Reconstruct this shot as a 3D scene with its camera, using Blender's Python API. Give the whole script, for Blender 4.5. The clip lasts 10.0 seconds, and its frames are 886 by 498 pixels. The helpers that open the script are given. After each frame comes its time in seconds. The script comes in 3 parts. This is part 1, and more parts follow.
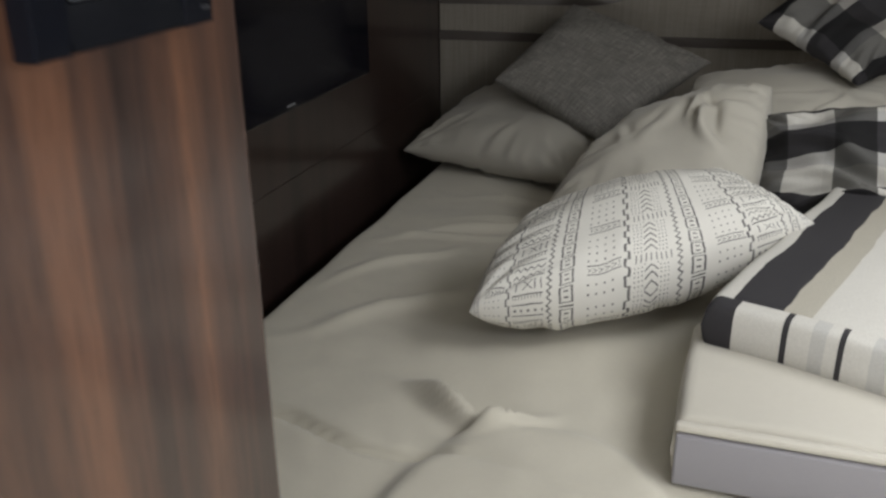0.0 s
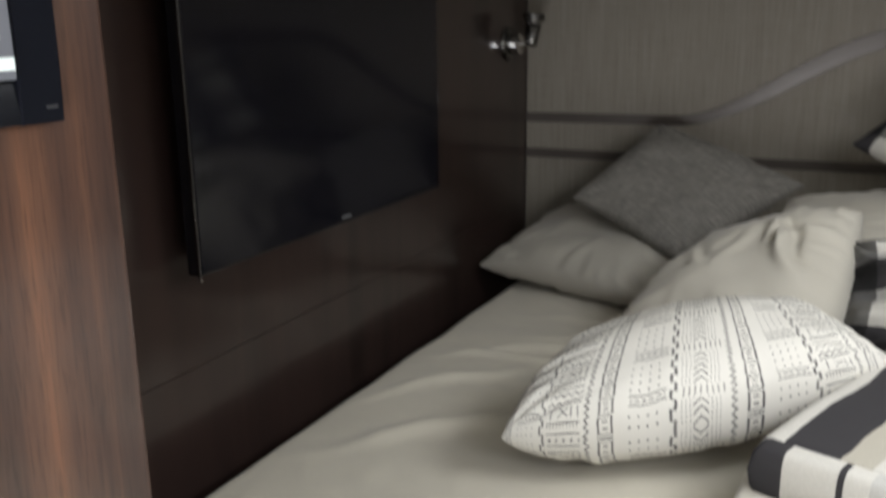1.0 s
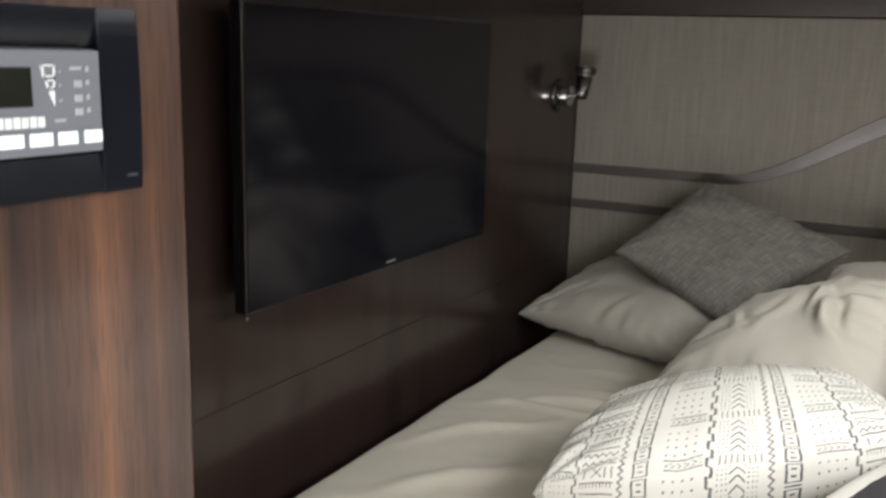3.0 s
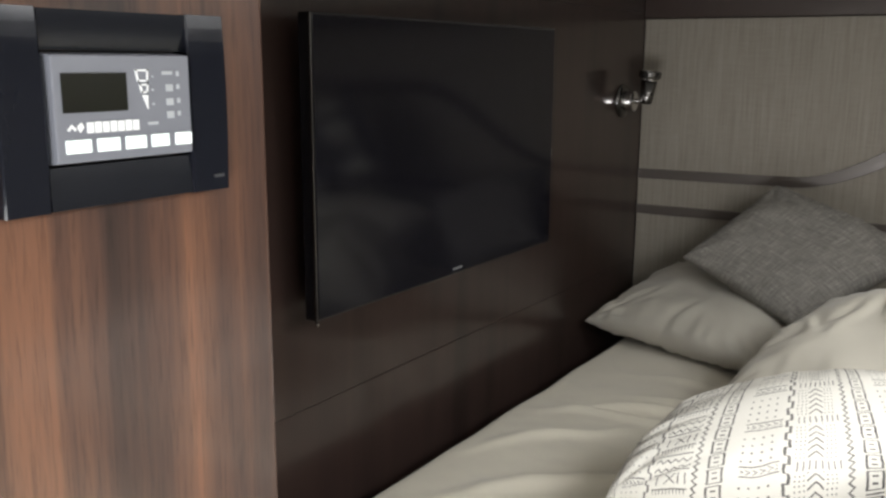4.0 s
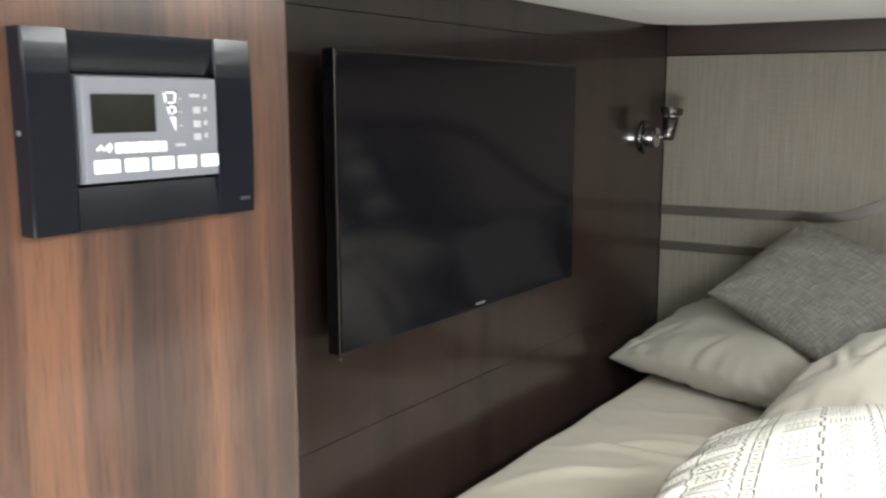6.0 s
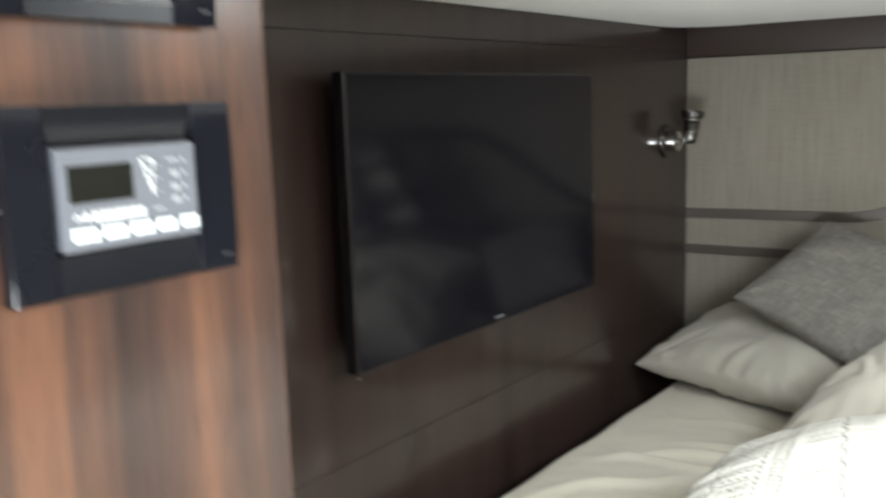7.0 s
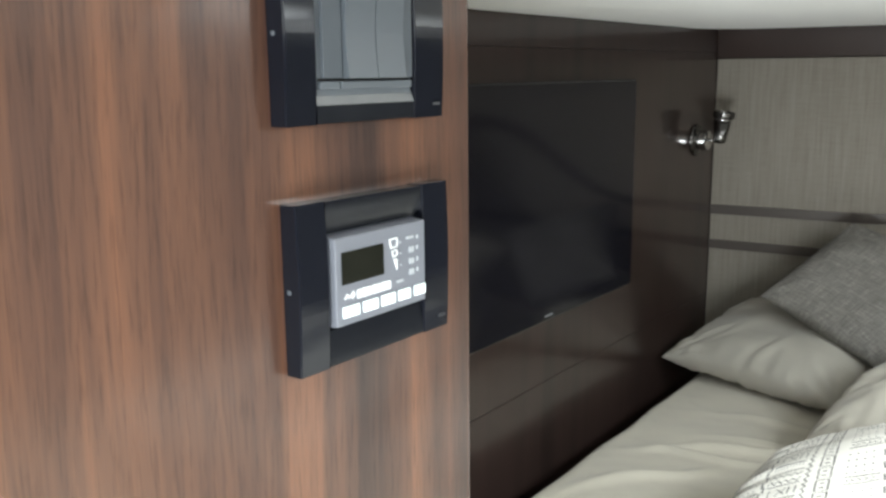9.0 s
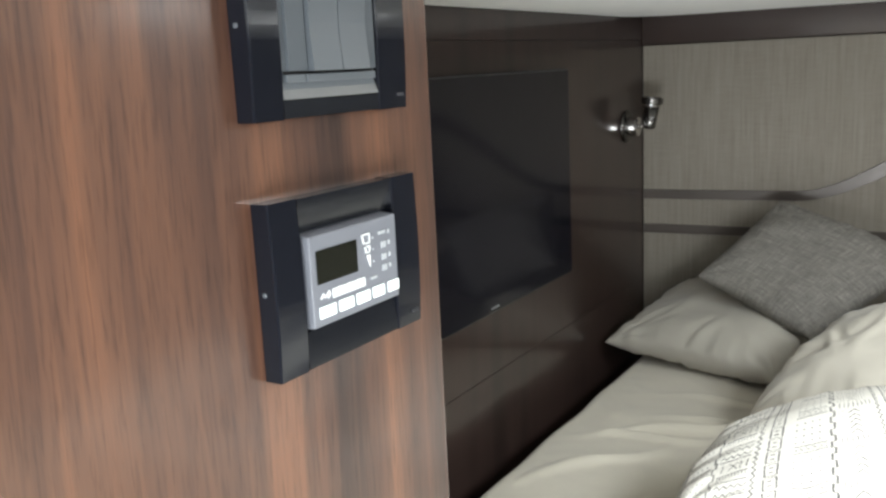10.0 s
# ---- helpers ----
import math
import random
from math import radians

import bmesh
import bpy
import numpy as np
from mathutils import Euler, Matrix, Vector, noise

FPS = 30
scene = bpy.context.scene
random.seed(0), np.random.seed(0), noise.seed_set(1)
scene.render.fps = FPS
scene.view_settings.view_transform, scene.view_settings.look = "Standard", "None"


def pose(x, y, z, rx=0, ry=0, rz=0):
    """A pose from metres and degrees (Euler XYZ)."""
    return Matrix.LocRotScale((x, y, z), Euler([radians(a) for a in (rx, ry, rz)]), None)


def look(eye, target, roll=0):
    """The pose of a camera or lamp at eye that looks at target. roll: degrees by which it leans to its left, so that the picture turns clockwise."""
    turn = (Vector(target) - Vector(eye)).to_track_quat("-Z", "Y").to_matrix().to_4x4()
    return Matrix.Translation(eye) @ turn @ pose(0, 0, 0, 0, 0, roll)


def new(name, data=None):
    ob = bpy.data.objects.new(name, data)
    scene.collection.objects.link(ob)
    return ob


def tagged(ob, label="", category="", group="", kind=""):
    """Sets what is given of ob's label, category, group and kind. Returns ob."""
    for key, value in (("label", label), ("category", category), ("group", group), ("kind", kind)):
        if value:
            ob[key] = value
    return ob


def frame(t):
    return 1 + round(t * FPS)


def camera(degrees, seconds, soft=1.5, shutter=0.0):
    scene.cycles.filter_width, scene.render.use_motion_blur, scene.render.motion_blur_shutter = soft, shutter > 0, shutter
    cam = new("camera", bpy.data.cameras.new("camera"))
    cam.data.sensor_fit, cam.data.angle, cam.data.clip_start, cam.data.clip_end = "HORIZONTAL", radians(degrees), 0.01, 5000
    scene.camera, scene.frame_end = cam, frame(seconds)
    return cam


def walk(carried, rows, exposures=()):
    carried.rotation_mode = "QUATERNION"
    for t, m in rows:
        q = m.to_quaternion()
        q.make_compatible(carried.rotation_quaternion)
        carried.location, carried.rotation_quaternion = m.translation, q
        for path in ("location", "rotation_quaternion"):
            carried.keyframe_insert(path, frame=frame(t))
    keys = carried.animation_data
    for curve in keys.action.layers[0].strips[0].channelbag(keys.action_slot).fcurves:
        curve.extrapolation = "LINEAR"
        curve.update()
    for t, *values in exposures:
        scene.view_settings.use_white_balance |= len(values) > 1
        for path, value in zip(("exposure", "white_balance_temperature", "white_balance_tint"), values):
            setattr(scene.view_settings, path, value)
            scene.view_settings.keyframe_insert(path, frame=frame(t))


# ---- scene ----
PATH = [
    (0, (0.765, -2.246, 1.275), (0.172, -0.493, 0.516), -0.5),
    (0.2, (0.770, -2.210, 1.251), (0.162, -0.443, 0.540), -0.7),
    (0.5, (0.795, -2.170, 1.265), (0.145, -0.384, 0.643), -2.4),
    (0.7, (0.798, -2.118, 1.288), (0.120, -0.378, 0.572), 1.0),
    (1, (0.867, -2.157, 1.261), (-0.020, -0.439, 0.750), -0.8),
    (1.2, (0.900, -2.163, 1.264), (-0.044, -0.463, 0.792), 0.2),
    (1.5, (0.880, -2.162, 1.248), (-0.051, -0.453, 0.785), 0.3),
    (1.8, (0.837, -2.166, 1.252), (0.010, -0.409, 0.776), -1.1),
    (2, (0.806, -2.149, 1.253), (0.067, -0.342, 0.819), 0.5),
    (2.2, (0.825, -2.163, 1.268), (0.098, -0.333, 0.916), 0.1),
    (2.5, (0.839, -2.168, 1.287), (-0.003, -0.381, 0.977), -2.0),
    (2.7, (0.853, -2.169, 1.286), (-0.066, -0.426, 0.940), -0.5),
    (3, (0.865, -2.169, 1.285), (-0.107, -0.476, 0.851), 1.8),
    (3.2, (0.875, -2.176, 1.289), (-0.181, -0.539, 0.834), 1.0),
    (4.3, (0.857, -2.182, 1.276), (-0.248, -0.560, 0.891), 0.2),
    (4.5, (0.856, -2.186, 1.276), (-0.270, -0.574, 0.909), 0.0),
    (5, (0.851, -2.192, 1.267), (-0.313, -0.606, 0.905), -0.5),
    (5.5, (0.849, -2.193, 1.268), (-0.299, -0.586, 0.952), -0.5),
    (6.8, (0.885, -2.155, 1.275), (-0.251, -0.544, 0.938), 0.4),
    (7, (0.885, -2.165, 1.294), (-0.319, -0.601, 0.973), -2.0),
    (7.2, (0.864, -2.199, 1.325), (-0.439, -0.718, 0.993), -3.1),
    (7.3, (0.848, -2.218, 1.337), (-0.507, -0.782, 1.015), -4.2),
    (7.5, (0.826, -2.263, 1.372), (-0.603, -0.887, 1.113), -6.4),
    (7.7, (0.826, -2.287, 1.401), (-0.541, -0.851, 1.141), -5.1),
    (8, (0.829, -2.286, 1.398), (-0.450, -0.787, 1.058), -2.5),
    (8.2, (0.831, -2.283, 1.387), (-0.425, -0.770, 1.018), -1.6),
    (8.5, (0.828, -2.281, 1.375), (-0.414, -0.752, 1.025), -1.4),
    (9, (0.820, -2.271, 1.359), (-0.352, -0.699, 0.969), -0.6),
    (9.5, (0.810, -2.271, 1.356), (-0.303, -0.655, 0.969), -1.5),
    (10, (0.796, -2.276, 1.355), (-0.247, -0.618, 0.956), -2.8),
]
cam = camera(52.8, 10.0, soft=2.5, shutter=0.5)
walk(cam, [(t, look(eye, target, roll)) for t, eye, target, roll in PATH],
     exposures=[(0.0, -1.33, 6500, 10), (0.5, -0.9, 6500, 10), (1.0, -0.88, 6500, 10), (1.5, -0.38, 6550, 11), (2.0, -0.7, 6550, 10),
                (2.5, -0.5, 6600, 10), (3.0, -0.5, 6650, 10), (4.5, -0.17, 6700, 9), (5.0, 0.08, 6750, 8), (5.5, 0.10, 6750, 8),
                (7.0, 0.25, 6400, 5), (7.5, 0.18, 6700, 10), (8.0, -0.3, 5900, -2), (8.5, 0.12, 6050, 0), (9.0, 0.10, 6300, 4), (10.0, 0.1, 6400, 6)])

# ---- world and lights: an overcast day outside the cabin, unseen fill lamps inside ----
world = bpy.data.worlds.new("overcast_sky")
scene.world = world
world.use_nodes = True
wn = world.node_tree
sky = wn.nodes.new("ShaderNodeTexSky")
sky.sky_type = "NISHITA"
sky.sun_disc = False
sky.sun_elevation, sky.sun_rotation = radians(38), radians(200)
wn.links.new(sky.outputs["Color"], wn.nodes["Background"].inputs["Color"])
wn.nodes["Background"].inputs["Strength"].default_value = 0.1


def area_lamp(name, m, sx, sy, watts, colour):
    data = bpy.data.lights.new(name, "AREA")
    data.shape, data.size, data.size_y = "RECTANGLE", sx, sy
    data.energy, data.color = watts, colour
    ob = new(name, data)
    ob.matrix_world = m
    return ob


DAY = (0.955, 0.975, 1.0)
# lamp at the unseen doorway, set low and tilted up to brighten the ceiling
area_lamp("doorway_daylight", look((1.25, -3.42, 0.52), (1.12, -2.90, 1.62)), 0.8, 0.95, 66, DAY)
# two unseen overhead fill lamps, added to brighten the bed and entry
area_lamp("entry_fill_lamp", look((1.45, -2.15, 1.495), (1.44, -2.14, 0.0)), 0.56, 0.66, 26, DAY)
area_lamp("berth_fill_lamp", look((1.38, -1.25, 1.495), (1.37, -1.25, 0.0)), 0.50, 0.50, 18, DAY)


# ---- materials ----
class Mat:
    """A node material with short ways to add nodes."""

    def __init__(self, name, rough=0.5, metal=0.0, coat=0.0):
        self.m = bpy.data.materials.new(name)
        self.m.use_nodes = True
        self.t = self.m.node_tree
        self.b = self.t.nodes["Principled BSDF"]
        self.b.inputs["Roughness"].default_value = rough
        self.b.inputs["Metallic"].default_value = metal
        self.b.inputs["Coat Weight"].default_value = coat
        self.b.inputs["Coat Roughness"].default_value = 0.2

    def put(self, socket, v):
        if isinstance(v, bpy.types.NodeSocket):
            self.t.links.new(v, socket)
        elif isinstance(v, tuple) and len(v) == 3 and socket.type == "RGBA":
            socket.default_value = (*v, 1)
        else:
            socket.default_value = v

    def node(self, kind, outs=0, props=None, **ins):
        n = self.t.nodes.new(kind)
        if props and kind == "ShaderNodeMath":
            n.operation = props["operation"]
        elif props:
            n.noise_dimensions = props["noise_dimensions"]
        for k, v in ins.items():
            self.put(n.inputs[int(k[1:]) if k[0] == "i" and k[1:].isdigit() else k], v)
        return n.outputs[outs]

    def math(self, op, a, b=0.0):
        return self.node("ShaderNodeMath", 0, {"operation": op}, i0=a, i1=b)

    def coords(self, which="Object", scale=(1, 1, 1), turn=(0, 0, 0)):
        c = self.t.nodes.new("ShaderNodeTexCoord").outputs[which]
        return self.node("ShaderNodeMapping", 0, None, i0=c, i1=(0.0, 0.0, 0.0) if which == "UV" else (3.37, 1.61, 2.29), Scale=scale, Rotation=turn)

    def noise(self, vec, scale, detail=4.0, rough=0.55):
        return self.node("ShaderNodeTexNoise", 0, None, Vector=vec, Scale=scale, Detail=detail, Roughness=rough)

    def ramp(self, fac, stops):
        n = self.t.nodes.new("ShaderNodeValToRGB")
        self.put(n.inputs[0], fac)
        els = n.color_ramp.elements
        while len(els) < len(stops):
            els.new(0.5)
        for e, (p, c) in zip(els, stops):
            e.position, e.color = p, (*c, 1)
        return n.outputs[0]

    def mix(self, fac, a, b, mode="MIX"):
        n = self.t.nodes.new("ShaderNodeMix")
        n.data_type, n.blend_type = "RGBA", mode
        self.put(n.inputs[0], fac), self.put(n.inputs[6], a), self.put(n.inputs[7], b)
        return n.outputs[2]

    def colour(self, v):
        self.put(self.b.inputs["Base Color"], v)
        return self

    def bump(self, h, strength=0.2, distance=0.002):
        self.put(self.b.inputs["Normal"], self.node("ShaderNodeBump", 0, None, Height=h, Strength=strength, Distance=distance))
        return self

    def roughness(self, fac, lo, hi):
        n = self.node("ShaderNodeMapRange", 0, None, i0=fac, i3=lo, i4=hi)
        self.put(self.b.inputs["Roughness"], n)
        return self


def grained_wood(name, tones, rough, coat, turn=0.0, pores=0.5, relief=0.12, streaks=0.34, wear=0.08):
    """Straight-grained veneer: wide soft bands, thinner wavering streaks and short pores along z."""
    w = Mat(name, rough, 0, coat)
    bend = w.node("ShaderNodeTexNoise", 0, None, Vector=w.coords("Object", (1, 2.5, 1.3)), Scale=1.0, Detail=2.0)
    sway = w.node("ShaderNodeCombineXYZ", 0, None, i1=w.math("MULTIPLY", bend, 0.05))

    def along(scale, turn):
        c = w.t.nodes.new("ShaderNodeVectorMath")
        w.put(c.inputs[0], w.coords("Object", (1, 1, 1), (turn, 0, 0)))
        w.put(c.inputs[1], sway)
        return w.node("ShaderNodeMapping", 0, None, i0=c.outputs[0], Scale=scale)

    wide = w.noise(along((1, 15, 0.9), turn), 1.0, 2.5, 0.5)
    mid = w.noise(along((6, 75, 3.2), turn * 0.4), 1.0, 4.0, 0.62)
    fine = w.noise(along((60, 430, 30), turn), 1.0, 3.0, 0.6)
    patch = w.noise(w.coords("Object", (1, 1, 0.6)), 4.0, 2.0)
    f = w.math("ADD", w.math("MULTIPLY", wide, 1 - streaks), w.math("MULTIPLY", mid, streaks))
    c = w.ramp(f, tones)
    dark = w.ramp(fine, [(0.30, (0.50, 0.48, 0.47)), (0.50, (1, 1, 1))])
    c = w.mix(pores, c, dark, "MULTIPLY")
    w.colour(c).bump(fine, relief, 0.0006).roughness(patch, rough - wear / 2, rough + wear)
    return w.m


WALNUT = grained_wood("walnut_veneer", [(0.33, (0.020, 0.012, 0.010)), (0.43, (0.042, 0.0225, 0.017)), (0.50, (0.069, 0.034, 0.023)),
                                        (0.56, (0.098, 0.047, 0.029)), (0.62, (0.145, 0.066, 0.037)), (0.70, (0.092, 0.045, 0.029))], 0.36, 0.55, 0.02, 0.68, 0.10, 0.33)
WENGE = grained_wood("dark_wenge_veneer", [(0.30, (0.024, 0.0155, 0.0135)), (0.5, (0.039, 0.0240, 0.0205)), (0.7, (0.031, 0.0195, 0.017))], 0.3, 0.7, 0.015, 0.0, 0.0, 0.0)
for m, gloss in ((WALNUT, 0.15), (WENGE, 0.10)):
    m.node_tree.nodes["Principled BSDF"].inputs["Coat Roughness"].default_value = gloss
    m.node_tree.nodes["Principled BSDF"].inputs["Specular IOR Level"].default_value = 0.32


def cloth(name, a, b, weave=900.0, rough=0.9, relief=0.25, blotch=5.0):
    c = Mat(name, rough)
    c.b.inputs["Sheen Weight"].default_value = 0.25
    big = c.noise(c.coords(), blotch, 3.0)
    w1 = c.noise(c.coords("Object", (1, 1, 0.12)), weave, 2.0)
    w2 = c.noise(c.coords("Object", (0.12, 0.12, 1)), weave, 2.0)
    w = c.math("MULTIPLY", c.math("ADD", w1, w2), 0.5)
    col = c.mix(c.math("MULTIPLY", c.math("ADD", big, w), 0.5), a, b)
    return c.colour(col).bump(w, relief, 0.001).m


SHEET = cloth("sand_cotton_sheet", (0.54, 0.505, 0.42), (0.65, 0.615, 0.52))
CREAM = cloth("cream_cotton", (0.50, 0.47, 0.40), (0.60, 0.57, 0.50))
GREY = cloth("grey_cotton", (0.38, 0.36, 0.312), (0.47, 0.447, 0.39))
HEADLINER = cloth("white_headliner", (0.87, 0.86, 0.83), (0.92, 0.91, 0.89), 500, 0.85, 0.1)
DARK_SHELL = cloth("dark_unseen_shell", (0.12, 0.11, 0.10), (0.16, 0.15, 0.135), 400)
BOUNCE_FLOOR = cloth("pale_bounce_floor", (0.60, 0.58, 0.54), (0.68, 0.66, 0.62), 400)


def wall_fabric():
    c = Mat("woven_wall_fabric", 0.85)
    up = c.noise(c.coords("Object", (170, 170, 7)), 1.0, 3.0, 0.6)
    side = c.noise(c.coords("Object", (25, 25, 420)), 1.0, 2.0)
    big = c.noise(c.coords(), 3.0, 2.0)
    f = c.math("ADD", c.math("MULTIPLY", up, 0.6), c.math("ADD", c.math("MULTIPLY", side, 0.25), c.math("MULTIPLY", big, 0.15)))
    return c.colour(c.ramp(f, [(0.34, (0.218, 0.194, 0.162)), (0.66, (0.300, 0.273, 0.234))])).bump(f, 0.3, 0.001).m


def slub_fabric():
    c = Mat("charcoal_slub_weave", 0.95)
    a = c.noise(c.coords("UV", (150, 9, 1)), 1.0, 3.0, 0.7)
    b = c.noise(c.coords("UV", (9, 150, 1)), 1.0, 3.0, 0.7)
    f = c.math("MULTIPLY", c.math("ADD", a, b), 0.5)
    return c.colour(c.ramp(f, [(0.34, (0.105, 0.098, 0.089)), (0.5, (0.20, 0.19, 0.173)), (0.66, (0.35, 0.333, 0.305))])).bump(f, 0.5, 0.002).m


def striped(name, axis, bands, cross=None):
    """Stripes across one axis of the UVs (0 or 1): bands of (start, tone)."""
    c = Mat(name, 0.92)
    uv = c.node("ShaderNodeSeparateXYZ", axis, None, i0=c.coords("UV"))
    wob = c.noise(c.coords("UV"), 9.0, 2.0)
    uv = c.math("ADD", uv, c.math("MULTIPLY", c.math("SUBTRACT", wob, 0.5), 0.015))
    n = c.t.nodes.new("ShaderNodeValToRGB")
    n.color_ramp.interpolation = "CONSTANT"
    c.put(n.inputs[0], uv)
    els = n.color_ramp.elements
    while len(els) < len(bands):
        els.new(0.5)
    for e, (p, col) in zip(els, bands):
        e.position, e.color = p, (*col, 1)
    weave = c.noise(c.coords("Object", (1, 1, 1)), 500.0, 2.0)
    col = n.outputs[0]
    if cross:
        col = c.mix(0.85, col, cross(c), "MULTIPLY")
    col = c.mix(0.25, col, c.ramp(weave, [(0.35, (0.6, 0.6, 0.6)), (0.65, (1, 1, 1))]), "MULTIPLY")
    return c.colour(col).bump(weave, 0.3, 0.001).m


MIST, LINEN = (0.44, 0.43, 0.41), (0.52, 0.51, 0.48)
INK, PALE, SAND, ASH = (0.035, 0.033, 0.036), (0.62, 0.60, 0.55), (0.46, 0.43, 0.36), (0.20, 0.195, 0.19)
THROW = striped("striped_throw", 0, [(0.0, INK), (0.040, PALE), (0.108, INK), (0.115, PALE), (0.145, LINEN), (0.165, PALE), (0.183, INK), (0.190, PALE),
                                     (0.22, LINEN), (0.24, PALE), (0.262, INK), (0.27, PALE), (0.30, LINEN), (0.33, PALE), (0.40, INK), (0.41, PALE)])


def cross_bands(c):
    v = c.node("ShaderNodeSeparateXYZ", 1, None, i0=c.coords("UV"))
    n = c.ramp(c.math("FRACT", c.math("MULTIPLY", v, 1.5)), [(0.0, (1, 1, 1)), (0.20, (0.10, 0.10, 0.105)), (0.46, (0.55, 0.53, 0.51)), (0.56, (1, 1, 1)), (0.76, (0.10, 0.10, 0.10)), (0.95, (0.9, 0.9, 0.9))])
    n.node.color_ramp.interpolation = "CONSTANT"
    return n


THROW_TOP = striped("striped_throw_top", 0, [(0.0, PALE), (0.03, INK), (0.10, SAND), (0.14, PALE), (0.30, SAND), (0.36, INK), (0.46, PALE), (0.6, ASH), (0.7, PALE)])
PLAID = striped("plaid_cotton", 0, [(0.0, ASH), (0.06, INK), (0.22, PALE), (0.40, MIST), (0.47, INK), (0.66, MIST), (0.72, PALE), (0.86, INK)], cross_bands)


def mudcloth():
    """White cotton printed in columns: dot grids, stepped lines, chevrons, waves and ladders."""
    c = Mat("white_printed_cotton", 0.9)
    warp = c.noise(c.coords("UV"), 30.0, 2.0)
    sep = c.t.nodes.new("ShaderNodeSeparateXYZ")
    c.put(sep.inputs[0], c.coords("UV"))
    jig = c.math("MULTIPLY", c.math("SUBTRACT", warp, 0.5), 0.006)
    u, v = c.math("ADD", sep.outputs[0], jig), c.math("ADD", sep.outputs[1], jig)
    run = c.math("ADD", c.math("MULTIPLY", u, 3.9), -0.425)
    f = c.math("FRACT", run)
    g = c.math("FRACT", c.math("ADD", c.math("MULTIPLY", v, 5.4), 0.3))
    odd = c.math("GREATER_THAN", c.math("FRACT", c.math("MULTIPLY", run, 0.5)), 0.5)
    even = c.math("SUBTRACT", 1.0, odd)

    def tri(x, n):
        return c.math("PINGPONG", c.math("MULTIPLY", x, n), 0.5)

    def low(x, t):
        return c.math("LESS_THAN", x, t)

    def both(a, b):
        return c.math("MULTIPLY", a, b)

    def within(x, a, b):
        return both(c.math("GREATER_THAN", x, a), low(x, b))

    def near(x, at, w):
        return low(c.math("ABSOLUTE", c.math("SUBTRACT", x, at)), w)

    def dots(n, k, w, h):
        return both(c.math("GREATER_THAN", tri(f, n), 0.5 - w), c.math("GREATER_THAN", tri(g, k), 0.5 - h))

    square = c.math("GREATER_THAN", tri(g, 3.0), 0.25)
    chevron = low(tri(c.math("ADD", g, c.math("MULTIPLY", c.math("ABSOLUTE", c.math("SUBTRACT", f, 0.5)), 2.2)), 7.0), 0.12)
    wave = near(c.math("ADD", f, c.math("MULTIPLY", tri(g, 7.0), 0.07)), 0.735, 0.009)
    arrows = low(tri(c.math("ADD", c.math("MULTIPLY", f, 3.0), c.math("MULTIPLY", c.math("ABSOLUTE", c.math("SUBTRACT", g, 0.87)), 2.0)), 7.0), 0.13)
    zigzag = c.math("ADD", g, c.math("MULTIPLY", tri(f, 15.0), 0.14))
    teeth = low(tri(f, 34.0), 0.12)
    block = both(even, within(f, 0.37, 0.67))
    centre = both(odd, within(f, 0.36, 0.66))
    marks = (both(dots(16.0, 6.0, 0.11, 0.11), both(within(f, 0.02, 0.27), within(g, 0.06, 0.72))),
             both(arrows, both(within(f, 0.03, 0.27), within(g, 0.82, 0.92))),
             both(c.math("ADD", near(g, 0.78, 0.012), near(g, 0.97, 0.012)), within(f, 0.02, 0.28)),
             near(c.math("ADD", f, c.math("MULTIPLY", square, 0.03)), 0.335, 0.010),
             both(near(tri(g, 3.0), 0.25, 0.030), within(f, 0.300, 0.340)),
             both(centre, both(dots(36.0, 12.0, 0.16, 0.16), both(c.math("ADD", within(f, 0.37, 0.44), within(f, 0.56, 0.64)), within(g, 0.02, 0.75)))),
             both(centre, both(low(tri(f, 26.0), 0.11), within(g, 0.80, 0.97))),
             both(centre, both(chevron, both(within(f, 0.45, 0.55), within(g, 0.02, 0.76)))),
             both(block, c.math("ADD", near(zigzag, 0.16, 0.016), near(zigzag, 0.32, 0.016))),
             both(block, c.math("ADD", near(g, 0.04, 0.013), c.math("ADD", near(g, 0.42, 0.013), near(g, 0.63, 0.013)))),
             both(block, both(teeth, within(g, 0.53, 0.63))),
             both(block, both(low(tri(f, 17.0), 0.10), both(within(g, 0.72, 0.95), c.math("ADD", low(f, 0.46), c.math("GREATER_THAN", f, 0.58))))),
             both(block, both(near(c.math("ABSOLUTE", c.math("SUBTRACT", f, 0.52)), c.math("MULTIPLY", c.math("ABSOLUTE", c.math("SUBTRACT", g, 0.835)), 0.4), 0.006), within(g, 0.73, 0.94))),
             wave,
             both(c.math("ADD", near(f, 0.81, 0.008), near(f, 0.91, 0.008)), within(tri(g, 3.0), 0.06, 0.5)),
             both(near(tri(g, 3.0), 0.08, 0.025), within(f, 0.81, 0.91)),
             both(near(f, 0.86, 0.02), near(tri(g, 3.0), 0.33, 0.05)))
    m = marks[0]
    for k in marks[1:]:
        m = c.math("MAXIMUM", m, k)
    faded = both(m, c.math("ADD", 0.5, c.math("MULTIPLY", c.noise(c.coords("UV"), 14.0, 3.0), 0.7)))
    weave = c.noise(c.coords(), 900.0, 2.0)
    base = c.mix(weave, (0.64, 0.62, 0.565), (0.76, 0.74, 0.69))
    return c.colour(c.mix(c.math("MINIMUM", faded, 1.0), base, (0.05, 0.048, 0.05))).bump(weave, 0.3, 0.001).m


FABRIC, SLUB, MUD = wall_fabric(), slub_fabric(), mudcloth()


